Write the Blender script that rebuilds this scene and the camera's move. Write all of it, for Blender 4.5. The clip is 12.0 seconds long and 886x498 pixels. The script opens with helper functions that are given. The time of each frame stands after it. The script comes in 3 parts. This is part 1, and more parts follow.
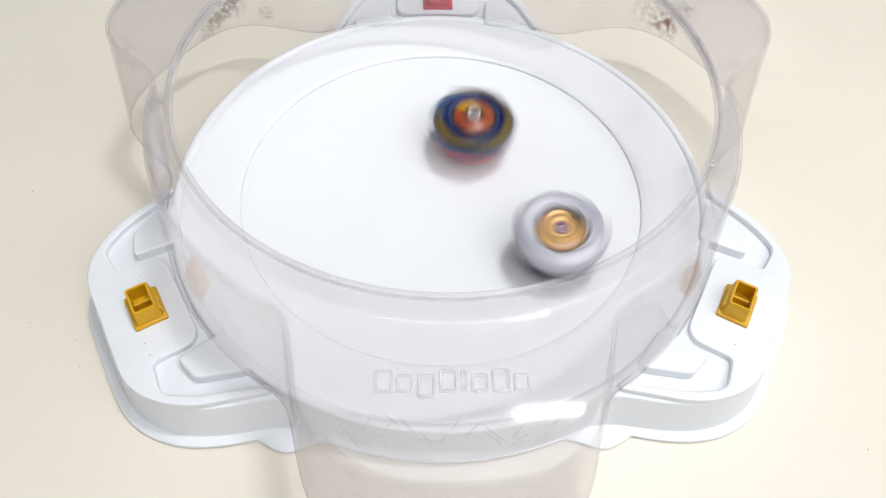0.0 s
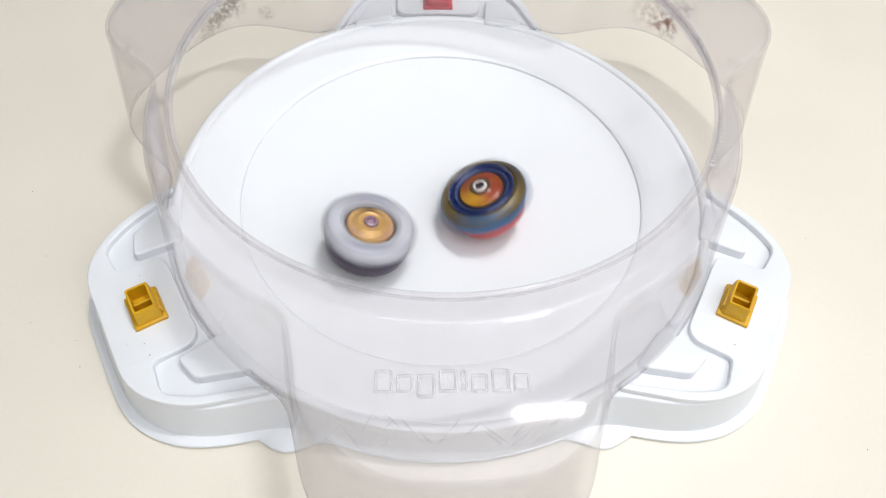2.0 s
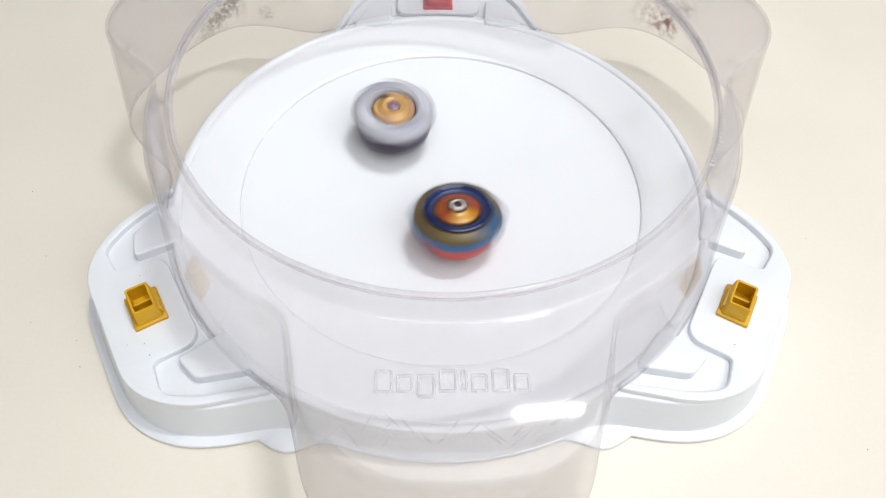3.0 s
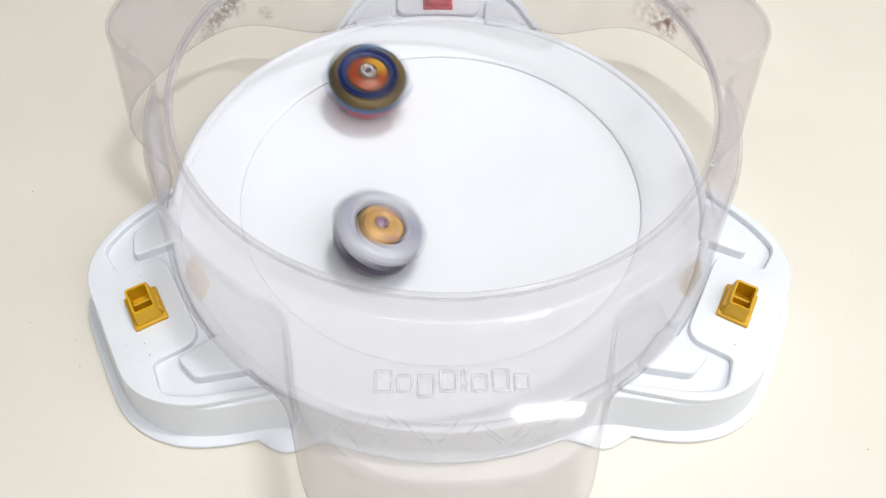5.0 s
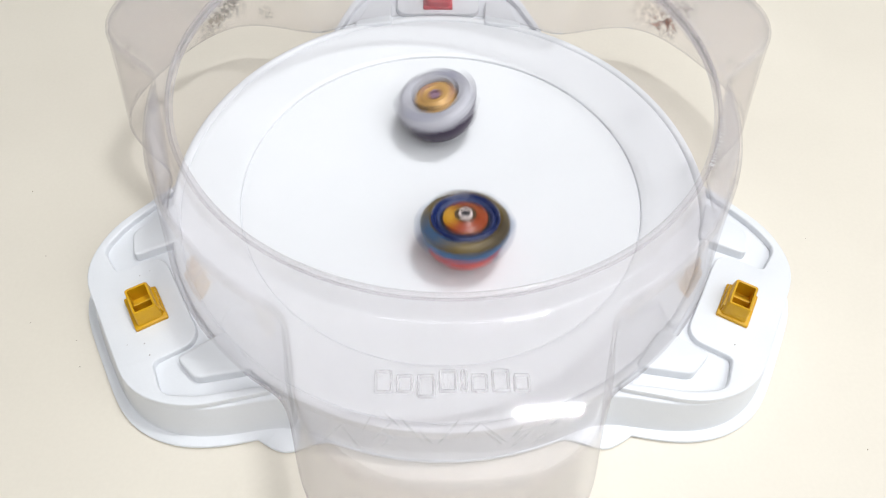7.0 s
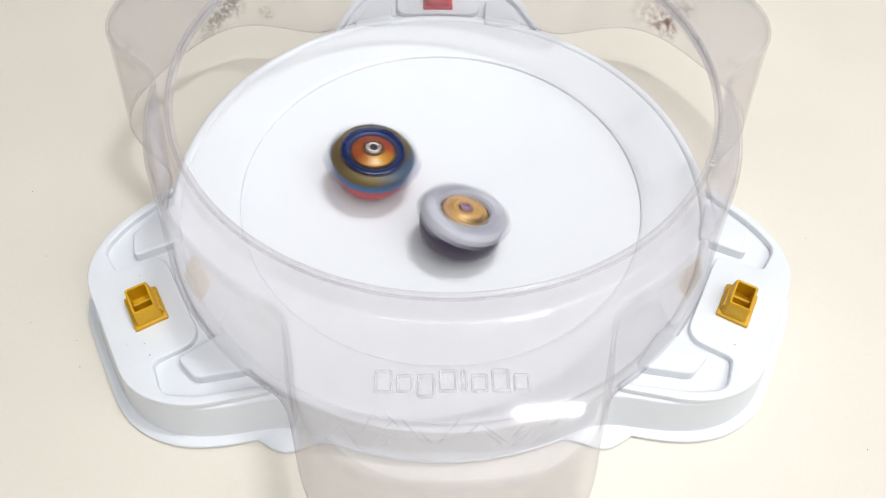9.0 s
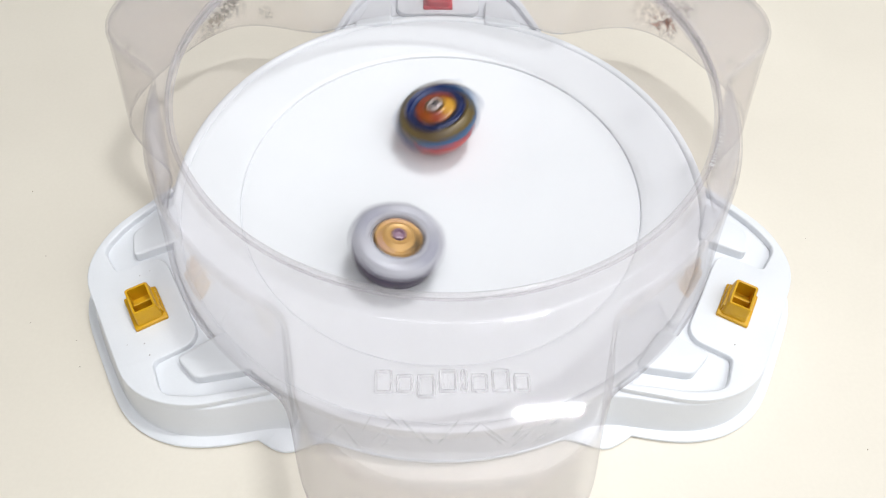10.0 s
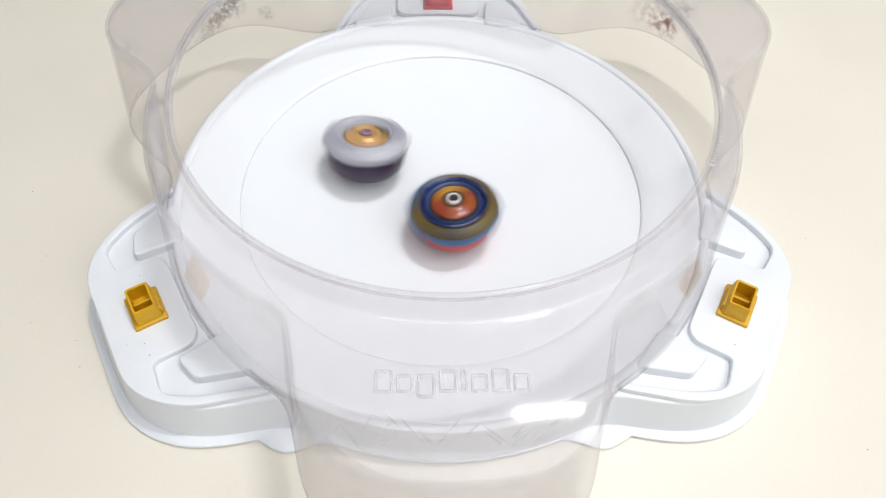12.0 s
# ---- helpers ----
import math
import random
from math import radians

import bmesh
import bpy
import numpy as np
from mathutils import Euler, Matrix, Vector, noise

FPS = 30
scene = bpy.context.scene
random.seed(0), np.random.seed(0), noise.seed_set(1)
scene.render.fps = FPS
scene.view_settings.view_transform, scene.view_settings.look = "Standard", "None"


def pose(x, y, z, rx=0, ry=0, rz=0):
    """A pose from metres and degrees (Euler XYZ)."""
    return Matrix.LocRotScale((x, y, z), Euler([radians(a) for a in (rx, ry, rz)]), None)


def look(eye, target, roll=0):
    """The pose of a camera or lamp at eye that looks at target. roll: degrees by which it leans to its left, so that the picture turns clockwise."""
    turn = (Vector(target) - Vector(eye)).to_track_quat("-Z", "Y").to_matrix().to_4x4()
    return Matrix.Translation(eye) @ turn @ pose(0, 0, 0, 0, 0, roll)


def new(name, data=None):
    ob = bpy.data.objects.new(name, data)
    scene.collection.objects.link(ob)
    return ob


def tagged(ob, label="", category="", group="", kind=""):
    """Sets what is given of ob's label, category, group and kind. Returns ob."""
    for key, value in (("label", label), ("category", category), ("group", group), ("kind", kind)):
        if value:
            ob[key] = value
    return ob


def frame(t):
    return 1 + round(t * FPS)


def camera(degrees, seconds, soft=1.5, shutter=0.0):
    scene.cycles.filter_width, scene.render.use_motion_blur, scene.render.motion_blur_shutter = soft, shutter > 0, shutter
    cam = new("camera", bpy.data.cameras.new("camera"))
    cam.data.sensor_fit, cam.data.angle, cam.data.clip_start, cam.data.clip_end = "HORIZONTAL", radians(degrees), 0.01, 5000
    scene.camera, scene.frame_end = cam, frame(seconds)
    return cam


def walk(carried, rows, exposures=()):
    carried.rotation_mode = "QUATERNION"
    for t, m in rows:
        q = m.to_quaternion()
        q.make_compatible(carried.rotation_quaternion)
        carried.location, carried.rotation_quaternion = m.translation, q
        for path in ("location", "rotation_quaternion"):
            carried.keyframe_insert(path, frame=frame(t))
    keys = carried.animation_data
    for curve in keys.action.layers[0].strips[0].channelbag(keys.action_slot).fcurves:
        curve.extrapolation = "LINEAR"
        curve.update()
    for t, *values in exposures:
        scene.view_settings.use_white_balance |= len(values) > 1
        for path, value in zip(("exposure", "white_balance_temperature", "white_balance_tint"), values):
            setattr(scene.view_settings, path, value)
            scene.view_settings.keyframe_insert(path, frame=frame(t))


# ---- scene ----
from mathutils.geometry import tessellate_polygon

cam = camera(65.34, 12.0, soft=1.2, shutter=0.75)
EYE = (-0.00975, -0.24091, 0.30204)
AIM = look(EYE, (EYE[0] + 0.02795, EYE[1] + 0.57889, EYE[2] - 0.81493), 2.085)
walk(cam, [(0.0, AIM), (12.0, AIM)])
scene.view_settings.exposure = 0.0

# ---- world and lamps: a closed room under a ceiling panel and an added fill panel ----
world = bpy.data.worlds.new("world")
world.use_nodes = True
world.node_tree.nodes["Background"].inputs[0].default_value = (0.9, 0.93, 1.0, 1)
world.node_tree.nodes["Background"].inputs[1].default_value = 0.05
scene.world = world
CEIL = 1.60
# The second entry is an invented fill, wide and dim, with no known source.
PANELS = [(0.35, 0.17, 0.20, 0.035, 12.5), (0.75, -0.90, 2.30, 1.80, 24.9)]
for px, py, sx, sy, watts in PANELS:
    lamp = bpy.data.lights.new("key_or_fill_lamp", "AREA")
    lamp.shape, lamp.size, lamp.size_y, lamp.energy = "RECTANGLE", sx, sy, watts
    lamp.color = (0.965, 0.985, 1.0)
    new("key_or_fill_lamp", lamp).matrix_world = pose(px, py, CEIL - 0.035)


# ---- materials ----
def links(m):
    m.use_nodes = True
    t = m.node_tree
    return t, t.nodes, t.links


def ramp(nodes, stops):
    r = nodes.new("ShaderNodeValToRGB")
    while len(r.color_ramp.elements) < len(stops):
        r.color_ramp.elements.new(0.5)
    for e, (at, c) in zip(r.color_ramp.elements, stops):
        e.position, e.color = at, (*c, 1)
    return r


def noise_tex(nodes, lk, coord, scale, detail=4.0, rough=0.55):
    n = nodes.new("ShaderNodeTexNoise")
    n.inputs["Scale"].default_value, n.inputs["Detail"].default_value = scale, detail
    n.inputs["Roughness"].default_value = rough
    lk.new(coord, n.inputs["Vector"])
    return n


def surface(name, dark, light, rough=0.4, coarse=18.0, fine=900.0, bump=0.05, metal=0.0, coat=0.0, spread=0.1, sss=0.0):
    """A two-scale mottled surface: dark and light colours, grain in the relief, gloss that varies a little."""
    m = bpy.data.materials.new(name)
    t, nodes, lk = links(m)
    b = nodes["Principled BSDF"]
    co = nodes.new("ShaderNodeTexCoord").outputs["Object"]
    big, small = noise_tex(nodes, lk, co, coarse), noise_tex(nodes, lk, co, fine, 2.0)
    mix = nodes.new("ShaderNodeMath")
    mix.operation = "MULTIPLY_ADD"
    mix.inputs[1].default_value, mix.inputs[2].default_value = 0.25, 0.0
    lk.new(small.outputs["Fac"], mix.inputs[0])
    add = nodes.new("ShaderNodeMath")
    lk.new(big.outputs["Fac"], add.inputs[0])
    lk.new(mix.outputs[0], add.inputs[1])
    r = ramp(nodes, [(0.45, dark), (0.8, light)])
    lk.new(add.outputs[0], r.inputs[0])
    lk.new(r.outputs[0], b.inputs["Base Color"])
    rr = nodes.new("ShaderNodeMapRange")
    rr.inputs[3].default_value, rr.inputs[4].default_value = max(rough - spread, 0.03), rough + spread
    lk.new(big.outputs["Fac"], rr.inputs[0])
    lk.new(rr.outputs[0], b.inputs["Roughness"])
    bp = nodes.new("ShaderNodeBump")
    bp.inputs["Strength"].default_value, bp.inputs["Distance"].default_value = bump, 0.0004
    lk.new(small.outputs["Fac"], bp.inputs["Height"])
    lk.new(bp.outputs[0], b.inputs["Normal"])
    b.inputs["Metallic"].default_value, b.inputs["Coat Weight"].default_value = metal, coat
    return m


def clear_plastic(name, haze=0.035, stains=(), gloss=0.025, clear=(0.980, 0.972, 0.975), worn=()):
    """Clear moulded plastic: see-through, glossy by its Fresnel, with milky wear, fine scratches and dirt patches.
    worn: patches of extra haze, also used to paint in a reflection.
    """
    m = bpy.data.materials.new(name)
    t, nodes, lk = links(m)
    nodes.remove(nodes["Principled BSDF"])
    out = nodes["Material Output"]
    co = nodes.new("ShaderNodeTexCoord").outputs["Object"]
    tr, gl, df = (nodes.new("ShaderNodeBsdf" + k) for k in ("Transparent", "Glossy", "Diffuse"))
    tr.inputs[0].default_value = (*clear, 1)
    gl.inputs["Roughness"].default_value = gloss
    df.inputs[0].default_value = (0.85, 0.85, 0.872, 1)
    big, fine = noise_tex(nodes, lk, co, 26.0, 6.0, 0.65), noise_tex(nodes, lk, co, 420.0, 3.0)
    hz = nodes.new("ShaderNodeMapRange")
    hz.inputs[1].default_value, hz.inputs[2].default_value = 0.35, 0.75
    hz.inputs[3].default_value, hz.inputs[4].default_value = haze * 0.45, haze * 1.75
    lk.new(big.outputs["Fac"], hz.inputs[0])
    fac, tint = hz.outputs[0], None
    for centre, near, far, amount in worn:
        away = nodes.new("ShaderNodeVectorMath")
        away.operation = "DISTANCE"
        away.inputs[1].default_value = centre
        lk.new(co, away.inputs[0])
        patch = nodes.new("ShaderNodeMapRange")
        patch.interpolation_type = "SMOOTHSTEP"
        patch.inputs[1].default_value, patch.inputs[2].default_value = near, far
        patch.inputs[3].default_value, patch.inputs[4].default_value = amount, 0.0
        lk.new(away.outputs["Value"], patch.inputs[0])
        mott = nodes.new("ShaderNodeMapRange")
        mott.inputs[1].default_value, mott.inputs[2].default_value = 0.1, 0.9
        mott.inputs[3].default_value, mott.inputs[4].default_value = 0.8, 1.2
        lk.new(big.outputs["Fac"], mott.inputs[0])
        hazed = nodes.new("ShaderNodeMath")
        hazed.operation = "MULTIPLY_ADD"
        lk.new(patch.outputs[0], hazed.inputs[0])
        lk.new(mott.outputs[0], hazed.inputs[1])
        lk.new(fac, hazed.inputs[2])
        fac = hazed.outputs[0]
    for (sx, sy, sz), size, amount, colour in stains:
        sub = nodes.new("ShaderNodeVectorMath")
        sub.operation = "DISTANCE"
        sub.inputs[1].default_value = (sx, sy, sz)
        lk.new(co, sub.inputs[0])
        fall = nodes.new("ShaderNodeMapRange")
        fall.inputs[1].default_value, fall.inputs[2].default_value = 0.25 * size, size
        fall.inputs[3].default_value, fall.inputs[4].default_value = 1.0, 0.0
        lk.new(sub.outputs["Value"], fall.inputs[0])
        grain = noise_tex(nodes, lk, co, 260.0, 6.0, 0.75)
        cut = nodes.new("ShaderNodeMapRange")
        cut.inputs[1].default_value, cut.inputs[2].default_value = 0.46, 0.66
        lk.new(grain.outputs["Fac"], cut.inputs[0])
        mul = nodes.new("ShaderNodeMath")
        mul.operation = "MULTIPLY"
        lk.new(fall.outputs[0], mul.inputs[0])
        lk.new(cut.outputs[0], mul.inputs[1])
        amt = nodes.new("ShaderNodeMath")
        amt.operation = "MULTIPLY"
        amt.inputs[1].default_value = amount
        lk.new(mul.outputs[0], amt.inputs[0])
        s = nodes.new("ShaderNodeMath")
        s.use_clamp = True
        lk.new(fac, s.inputs[0])
        lk.new(amt.outputs[0], s.inputs[1])
        fac = s.outputs[0]
        cm = nodes.new("ShaderNodeMix")
        cm.data_type = "RGBA"
        full = nodes.new("ShaderNodeMath")
        full.operation, full.use_clamp = "MULTIPLY", True
        full.inputs[1].default_value = 5.0
        lk.new(mul.outputs[0], full.inputs[0])
        lk.new(full.outputs[0], cm.inputs[0])
        cm.inputs[6].default_value = (0.85, 0.85, 0.872, 1)
        if tint:
            lk.new(tint, cm.inputs[6])
        cm.inputs[7].default_value = (*colour, 1)
        tint = cm.outputs[2]
    if tint:
        lk.new(tint, df.inputs[0])
    body = nodes.new("ShaderNodeMixShader")
    lk.new(fac, body.inputs[0])
    lk.new(tr.outputs[0], body.inputs[1])
    tl = nodes.new("ShaderNodeBsdfTranslucent")
    tl.inputs[0].default_value = (0.86, 0.84, 0.85, 1)
    veil = nodes.new("ShaderNodeMixShader")
    veil.inputs[0].default_value = 0.28
    lk.new(df.outputs[0], veil.inputs[1])
    lk.new(tl.outputs[0], veil.inputs[2])
    lk.new(veil.outputs[0], body.inputs[2])
    face = nodes.new("ShaderNodeLayerWeight")
    face.inputs["Blend"].default_value = 0.5
    pw = nodes.new("ShaderNodeMath")
    pw.operation = "POWER"
    pw.inputs[1].default_value = 4.0
    lk.new(face.outputs["Facing"], pw.inputs[0])
    fr = nodes.new("ShaderNodeMath")
    fr.operation = "MULTIPLY_ADD"
    fr.inputs[1].default_value, fr.inputs[2].default_value = 0.45, 0.03
    lk.new(pw.outputs[0], fr.inputs[0])
    bp = nodes.new("ShaderNodeBump")
    bp.inputs["Strength"].default_value, bp.inputs["Distance"].default_value = 0.04, 0.001
    lk.new(big.outputs["Fac"], bp.inputs["Height"])
    lk.new(bp.outputs[0], gl.inputs["Normal"])
    top = nodes.new("ShaderNodeMixShader")
    lk.new(fr.outputs[0], top.inputs[0])
    lk.new(body.outputs[0], top.inputs[1])
    lk.new(gl.outputs[0], top.inputs[2])
    lk.new(top.outputs[0], out.inputs[0])
    return m


def glow(name, colour, strength):
    m = bpy.data.materials.new(name)
    t, nodes, lk = links(m)
    nodes.remove(nodes["Principled BSDF"])
    e = nodes.new("ShaderNodeEmission")
    e.inputs[0].default_value, e.inputs[1].default_value = (*colour, 1), strength
    lk.new(e.outputs[0], nodes["Material Output"].inputs[0])
    return m


GREY_DIRT, RUST, TAN = (0.20, 0.175, 0.165), (0.36, 0.11, 0.05), (0.40, 0.33, 0.26)
STAINS = [((-0.135, 0.1204, 0.0375), 0.009, 1.0, GREY_DIRT), ((-0.1274, 0.1238, 0.043), 0.011, 0.9, GREY_DIRT), ((-0.139, 0.117, 0.030), 0.012, 0.45, TAN),
          ((-0.1066, 0.1252, 0.037), 0.007, 0.5, TAN), ((0.1405, 0.1161, 0.0405), 0.006, 1.0, (0.09, 0.035, 0.02)), ((0.1405, 0.1165, 0.036), 0.011, 1.0, RUST),
          ((0.131, 0.1226, 0.0405), 0.015, 0.38, RUST), ((-0.1473, 0.0235, 0.0859), 0.009, 0.35, GREY_DIRT), ((-0.1262, -0.0144, 0.0903), 0.006, 0.4, GREY_DIRT),
          ((0.1363, 0.0137, 0.0866), 0.007, 0.5, GREY_DIRT), ((-0.176, 0.055, 0.085), 0.008, 0.3, GREY_DIRT), ((0.121, 0.055, 0.092), 0.010, 0.5, GREY_DIRT)]
WHITE = surface("white_plastic", (0.70, 0.715, 0.745), (0.74, 0.755, 0.785), 0.36, 14, 1200, 0.03)
BOWL_WHITE = surface("bowl_white_plastic", (0.765, 0.775, 0.80), (0.79, 0.80, 0.825), 0.42, 14, 1200, 0.03)
CREAM = surface("cream_laminate", (0.69, 0.64, 0.555), (0.74, 0.69, 0.60), 0.48, 5, 500, 0.04)
WALL = surface("white_wall_paint", (0.74, 0.74, 0.74), (0.78, 0.78, 0.78), 0.8, 3, 120, 0.2)
FLOOR = surface("grey_floor", (0.30, 0.28, 0.25), (0.36, 0.33, 0.30), 0.6, 3, 90, 0.2)
FRAME = surface("white_metal_frame", (0.75, 0.75, 0.75), (0.8, 0.8, 0.8), 0.5)
GLOW = glow("lamp_diffuser", (0.965, 0.985, 1.0), 0.8)
# Front pocket: extra haze for milky wear, and a bright reflection painted in.
FRONT_WEAR_SHEEN = [((0.0, -0.175, 0.085), 0.07, 0.17, 0.085)]
CLEAR = clear_plastic("clear_cover_plastic", 0.05, STAINS, 0.025, (0.968, 0.958, 0.962), FRONT_WEAR_SHEEN)
# Top faces: a tint and haze of their own paint in the room they reflect.
CLEAR_CAP = clear_plastic("cover_top_tint_plastic", 0.055, STAINS, 0.04, (0.975, 0.966, 0.971), FRONT_WEAR_SHEEN)
# Cut hem: the dark tint stands in for light refracted away in the edge.
CLEAR_HEM = clear_plastic("cut_edge_plastic", 0.20, (), 0.1, (0.82, 0.80, 0.80))
CLEAR_RIM = clear_plastic("clear_rim_plastic", 0.14, (), 0.2, (0.945, 0.932, 0.938))
# Bent edge: tint and haze imitate the darkening that refraction causes.
CLEAR_EDGE = clear_plastic("clear_bent_edge", 0.16, (), 0.05, (0.952, 0.938, 0.946))
# Raised bars: strong white haze painted in for the highlights on their edges.
MARK_HIGHLIGHT = clear_plastic("raised_mark_highlight", 0.42, (), 0.12)
YELLOW = surface("yellow_plastic", (0.55, 0.29, 0.002), (0.64, 0.355, 0.004), 0.42, 60, 1500, 0.06)
RED = surface("red_plastic", (0.48, 0.03, 0.045), (0.58, 0.04, 0.055), 0.40, 60, 1500, 0.06)
OLIVE = surface("bronze_olive", (0.10, 0.068, 0.018), (0.16, 0.11, 0.03), 0.4, 120, 1500, 0.1, 0.1)
NAVY = surface("navy_plastic", (0.008, 0.015, 0.075), (0.018, 0.035, 0.15), 0.25, 120, 1500, 0.08, 0.0, 0.6)
TEAL = surface("blue_plastic", (0.014, 0.07, 0.18), (0.03, 0.12, 0.27), 0.3, 120, 1500, 0.08)
ORANGE = surface("orange_plastic", (0.27, 0.066, 0.009), (0.40, 0.125, 0.015), 0.28, 160, 1500, 0.1, 0.1)
GOLD = surface("gold_plastic", (0.48, 0.27, 0.085), (0.62, 0.38, 0.15), 0.4, 160, 1500, 0.1, 0.2)
SCARLET = surface("scarlet_plastic", (0.52, 0.038, 0.024), (0.62, 0.06, 0.038), 0.35, 120, 1500, 0.06)
SILVER = surface("silver_grey_plastic", (0.37, 0.365, 0.41), (0.46, 0.455, 0.50), 0.5, 160, 1500, 0.08, 0.15)
PURPLE = surface("dark_purple_plastic", (0.022, 0.011, 0.032), (0.048, 0.026, 0.062), 0.4, 120, 1500, 0.06)
BLACK = surface("black_plastic", (0.012, 0.011, 0.014), (0.025, 0.022, 0.028), 0.45, 120, 1500, 0.06)
CREAMY = surface("pale_pink_plastic", (0.74, 0.64, 0.62), (0.82, 0.72, 0.70), 0.3, 160, 1500, 0.05)
DARK_RED = surface("dark_red_plastic", (0.20, 0.03, 0.015), (0.30, 0.05, 0.02), 0.3, 160, 1500, 0.08)
AMBER = surface("amber_plastic", (0.42, 0.19, 0.012), (0.56, 0.29, 0.03), 0.3, 160, 1500, 0.08)
UMBER = surface("umber_plastic", (0.06, 0.04, 0.02), (0.11, 0.07, 0.04), 0.4, 160, 1500, 0.08)
MAUVE = surface("mauve_plastic", (0.24, 0.14, 0.20), (0.36, 0.24, 0.30), 0.3, 160, 1500, 0.08)
SLATE = surface("grey_lilac_plastic", (0.24, 0.24, 0.32), (0.32, 0.32, 0.40), 0.35, 160, 1500, 0.08)
ROSE = surface("rose_brown_plastic", (0.40, 0.22, 0.14), (0.50, 0.30, 0.22), 0.35, 160, 1500, 0.08)
STEEL = surface("slate_blue_plastic", (0.03, 0.045, 0.13), (0.07, 0.09, 0.20), 0.3, 160, 1500, 0.08)
PALE = surface("pale_highlight_plastic", (0.58, 0.58, 0.64), (0.66, 0.66, 0.72), 0.3, 160, 1500, 0.08)
MILKY = clear_plastic("milky_worn_plastic", 0.22)
# Near-white haze, painted as the glints on the rim's ridges.
GLINT = clear_plastic("white_glint_plastic", 0.75)
SCUFF = surface("grey_scuff", (0.40, 0.375, 0.38), (0.54, 0.515, 0.52), 0.6)
SPECK = surface("brown_speck", (0.12, 0.08, 0.05), (0.2, 0.13, 0.08), 0.8)


# ---- mesh helpers ----
def part(name, bm, material, parent=None, label="", smooth=None):
    """Links a bmesh as one mesh object, under a thing or a part. smooth: the angle in degrees up to which edges are shaded round."""
    me = bpy.data.meshes.new(name)
    bmesh.ops.recalc_face_normals(bm, faces=bm.faces[:])
    if smooth is not None:
        for f in bm.faces:
            f.smooth = True
        for e in bm.edges:
            if len(e.link_faces) == 2 and e.calc_face_angle(0) > radians(smooth):
                e.smooth = False
    bm.to_mesh(me)
    bm.free()
    me.materials.append(material)
    ob = new(name, me)
    if parent is not None:
        ob.parent = parent
    if label:
        ob["label"] = label
    return ob


def thing(name, label, category, group="", kind=""):
    return tagged(new(name), label, category, group, kind)


def rings(bm, loops, closed=True, cap_first=False, cap_last=False):
    """Skins a stack of loops of equal length."""
    made = [[bm.verts.new(p) for p in loop] for loop in loops]
    n = len(made[0])
    for a, b in zip(made, made[1:]):
        for i in range(n if closed else n - 1):
            j = (i + 1) % n
            bm.faces.new((a[i], a[j], b[j], b[i]))
    if cap_first:
        bm.faces.new(made[0])
    if cap_last:
        bm.faces.new(made[-1])
    return made


def lathe(profile, seg=96, wave=None, bm=None):
    """Turns (r, z) rows round the z axis. wave(angle, r, z) scales r. A row at r = 0 closes to a point."""
    bm = bm or bmesh.new()
    rows = []
    for r, z in profile:
        if r < 1e-6:
            rows.append([bm.verts.new((0, 0, z))])
        else:
            ring = []
            for i in range(seg):
                a = 2 * math.pi * i / seg
                k = r * (wave(a, r, z) if wave else 1.0)
                ring.append(bm.verts.new((k * math.cos(a), k * math.sin(a), z)))
            rows.append(ring)
    for a, b in zip(rows, rows[1:]):
        for i in range(seg):
            j = (i + 1) % seg
            if len(a) == 1 and len(b) == 1:
                continue
            if len(a) == 1:
                bm.faces.new((a[0], b[i], b[j]))
            elif len(b) == 1:
                bm.faces.new((a[i], a[j], b[0]))
            else:
                bm.faces.new((a[i], a[j], b[j], b[i]))
    return bm


def box(x0, x1, y0, y1, z0, z1, bevel=0.0, bm=None, seg=2):
    own = bm or bmesh.new()
    v = [own.verts.new((x, y, z)) for z in (z0, z1) for y in (y0, y1) for x in (x0, x1)]
    fs = [own.faces.new([v[i] for i in q]) for q in ((0, 2, 3, 1), (4, 5, 7, 6), (0, 1, 5, 4), (2, 6, 7, 3), (0, 4, 6, 2), (1, 3, 7, 5))]
    if bevel:
        es = list({e for f in fs for e in f.edges})
        bmesh.ops.bevel(own, geom=es, offset=bevel, segments=seg, affect="EDGES", profile=0.5)
    return own


def rounded(points, radius, n=6):
    """A polygon (u, v) with its corners rounded. radius: one number or one for each corner."""
    out = []
    k = len(points)
    for i, p in enumerate(points):
        r = radius[i] if isinstance(radius, (list, tuple)) else radius
        p, a, b = Vector(p), Vector(points[i - 1]), Vector(points[(i + 1) % k])
        da, db = (a - p), (b - p)
        r1 = min(r, da.length * 0.49, db.length * 0.49)
        s, e = p + da.normalized() * r1, p + db.normalized() * r1
        for j in range(n + 1):
            w = j / n
            out.append(tuple(s * (1 - w) ** 2 + p * 2 * w * (1 - w) + e * w * w))
    return out


def reach(poly, ang):
    """How far the polygon reaches from the origin along an angle; 0 where it is not met."""
    d, best = Vector((math.cos(ang), math.sin(ang))), 0.0
    for i in range(len(poly)):
        ax, ay = poly[i - 1]
        bx, by = poly[i]
        ex, ey = bx - ax, by - ay
        den = d.x * ey - d.y * ex
        if abs(den) < 1e-12:
            continue
        s = (ax * ey - ay * ex) / den
        w = (ax * d.y - ay * d.x) / den
        if -1e-6 <= w <= 1 + 1e-6 and s > best:
            best = s
    return best


SEG = 720


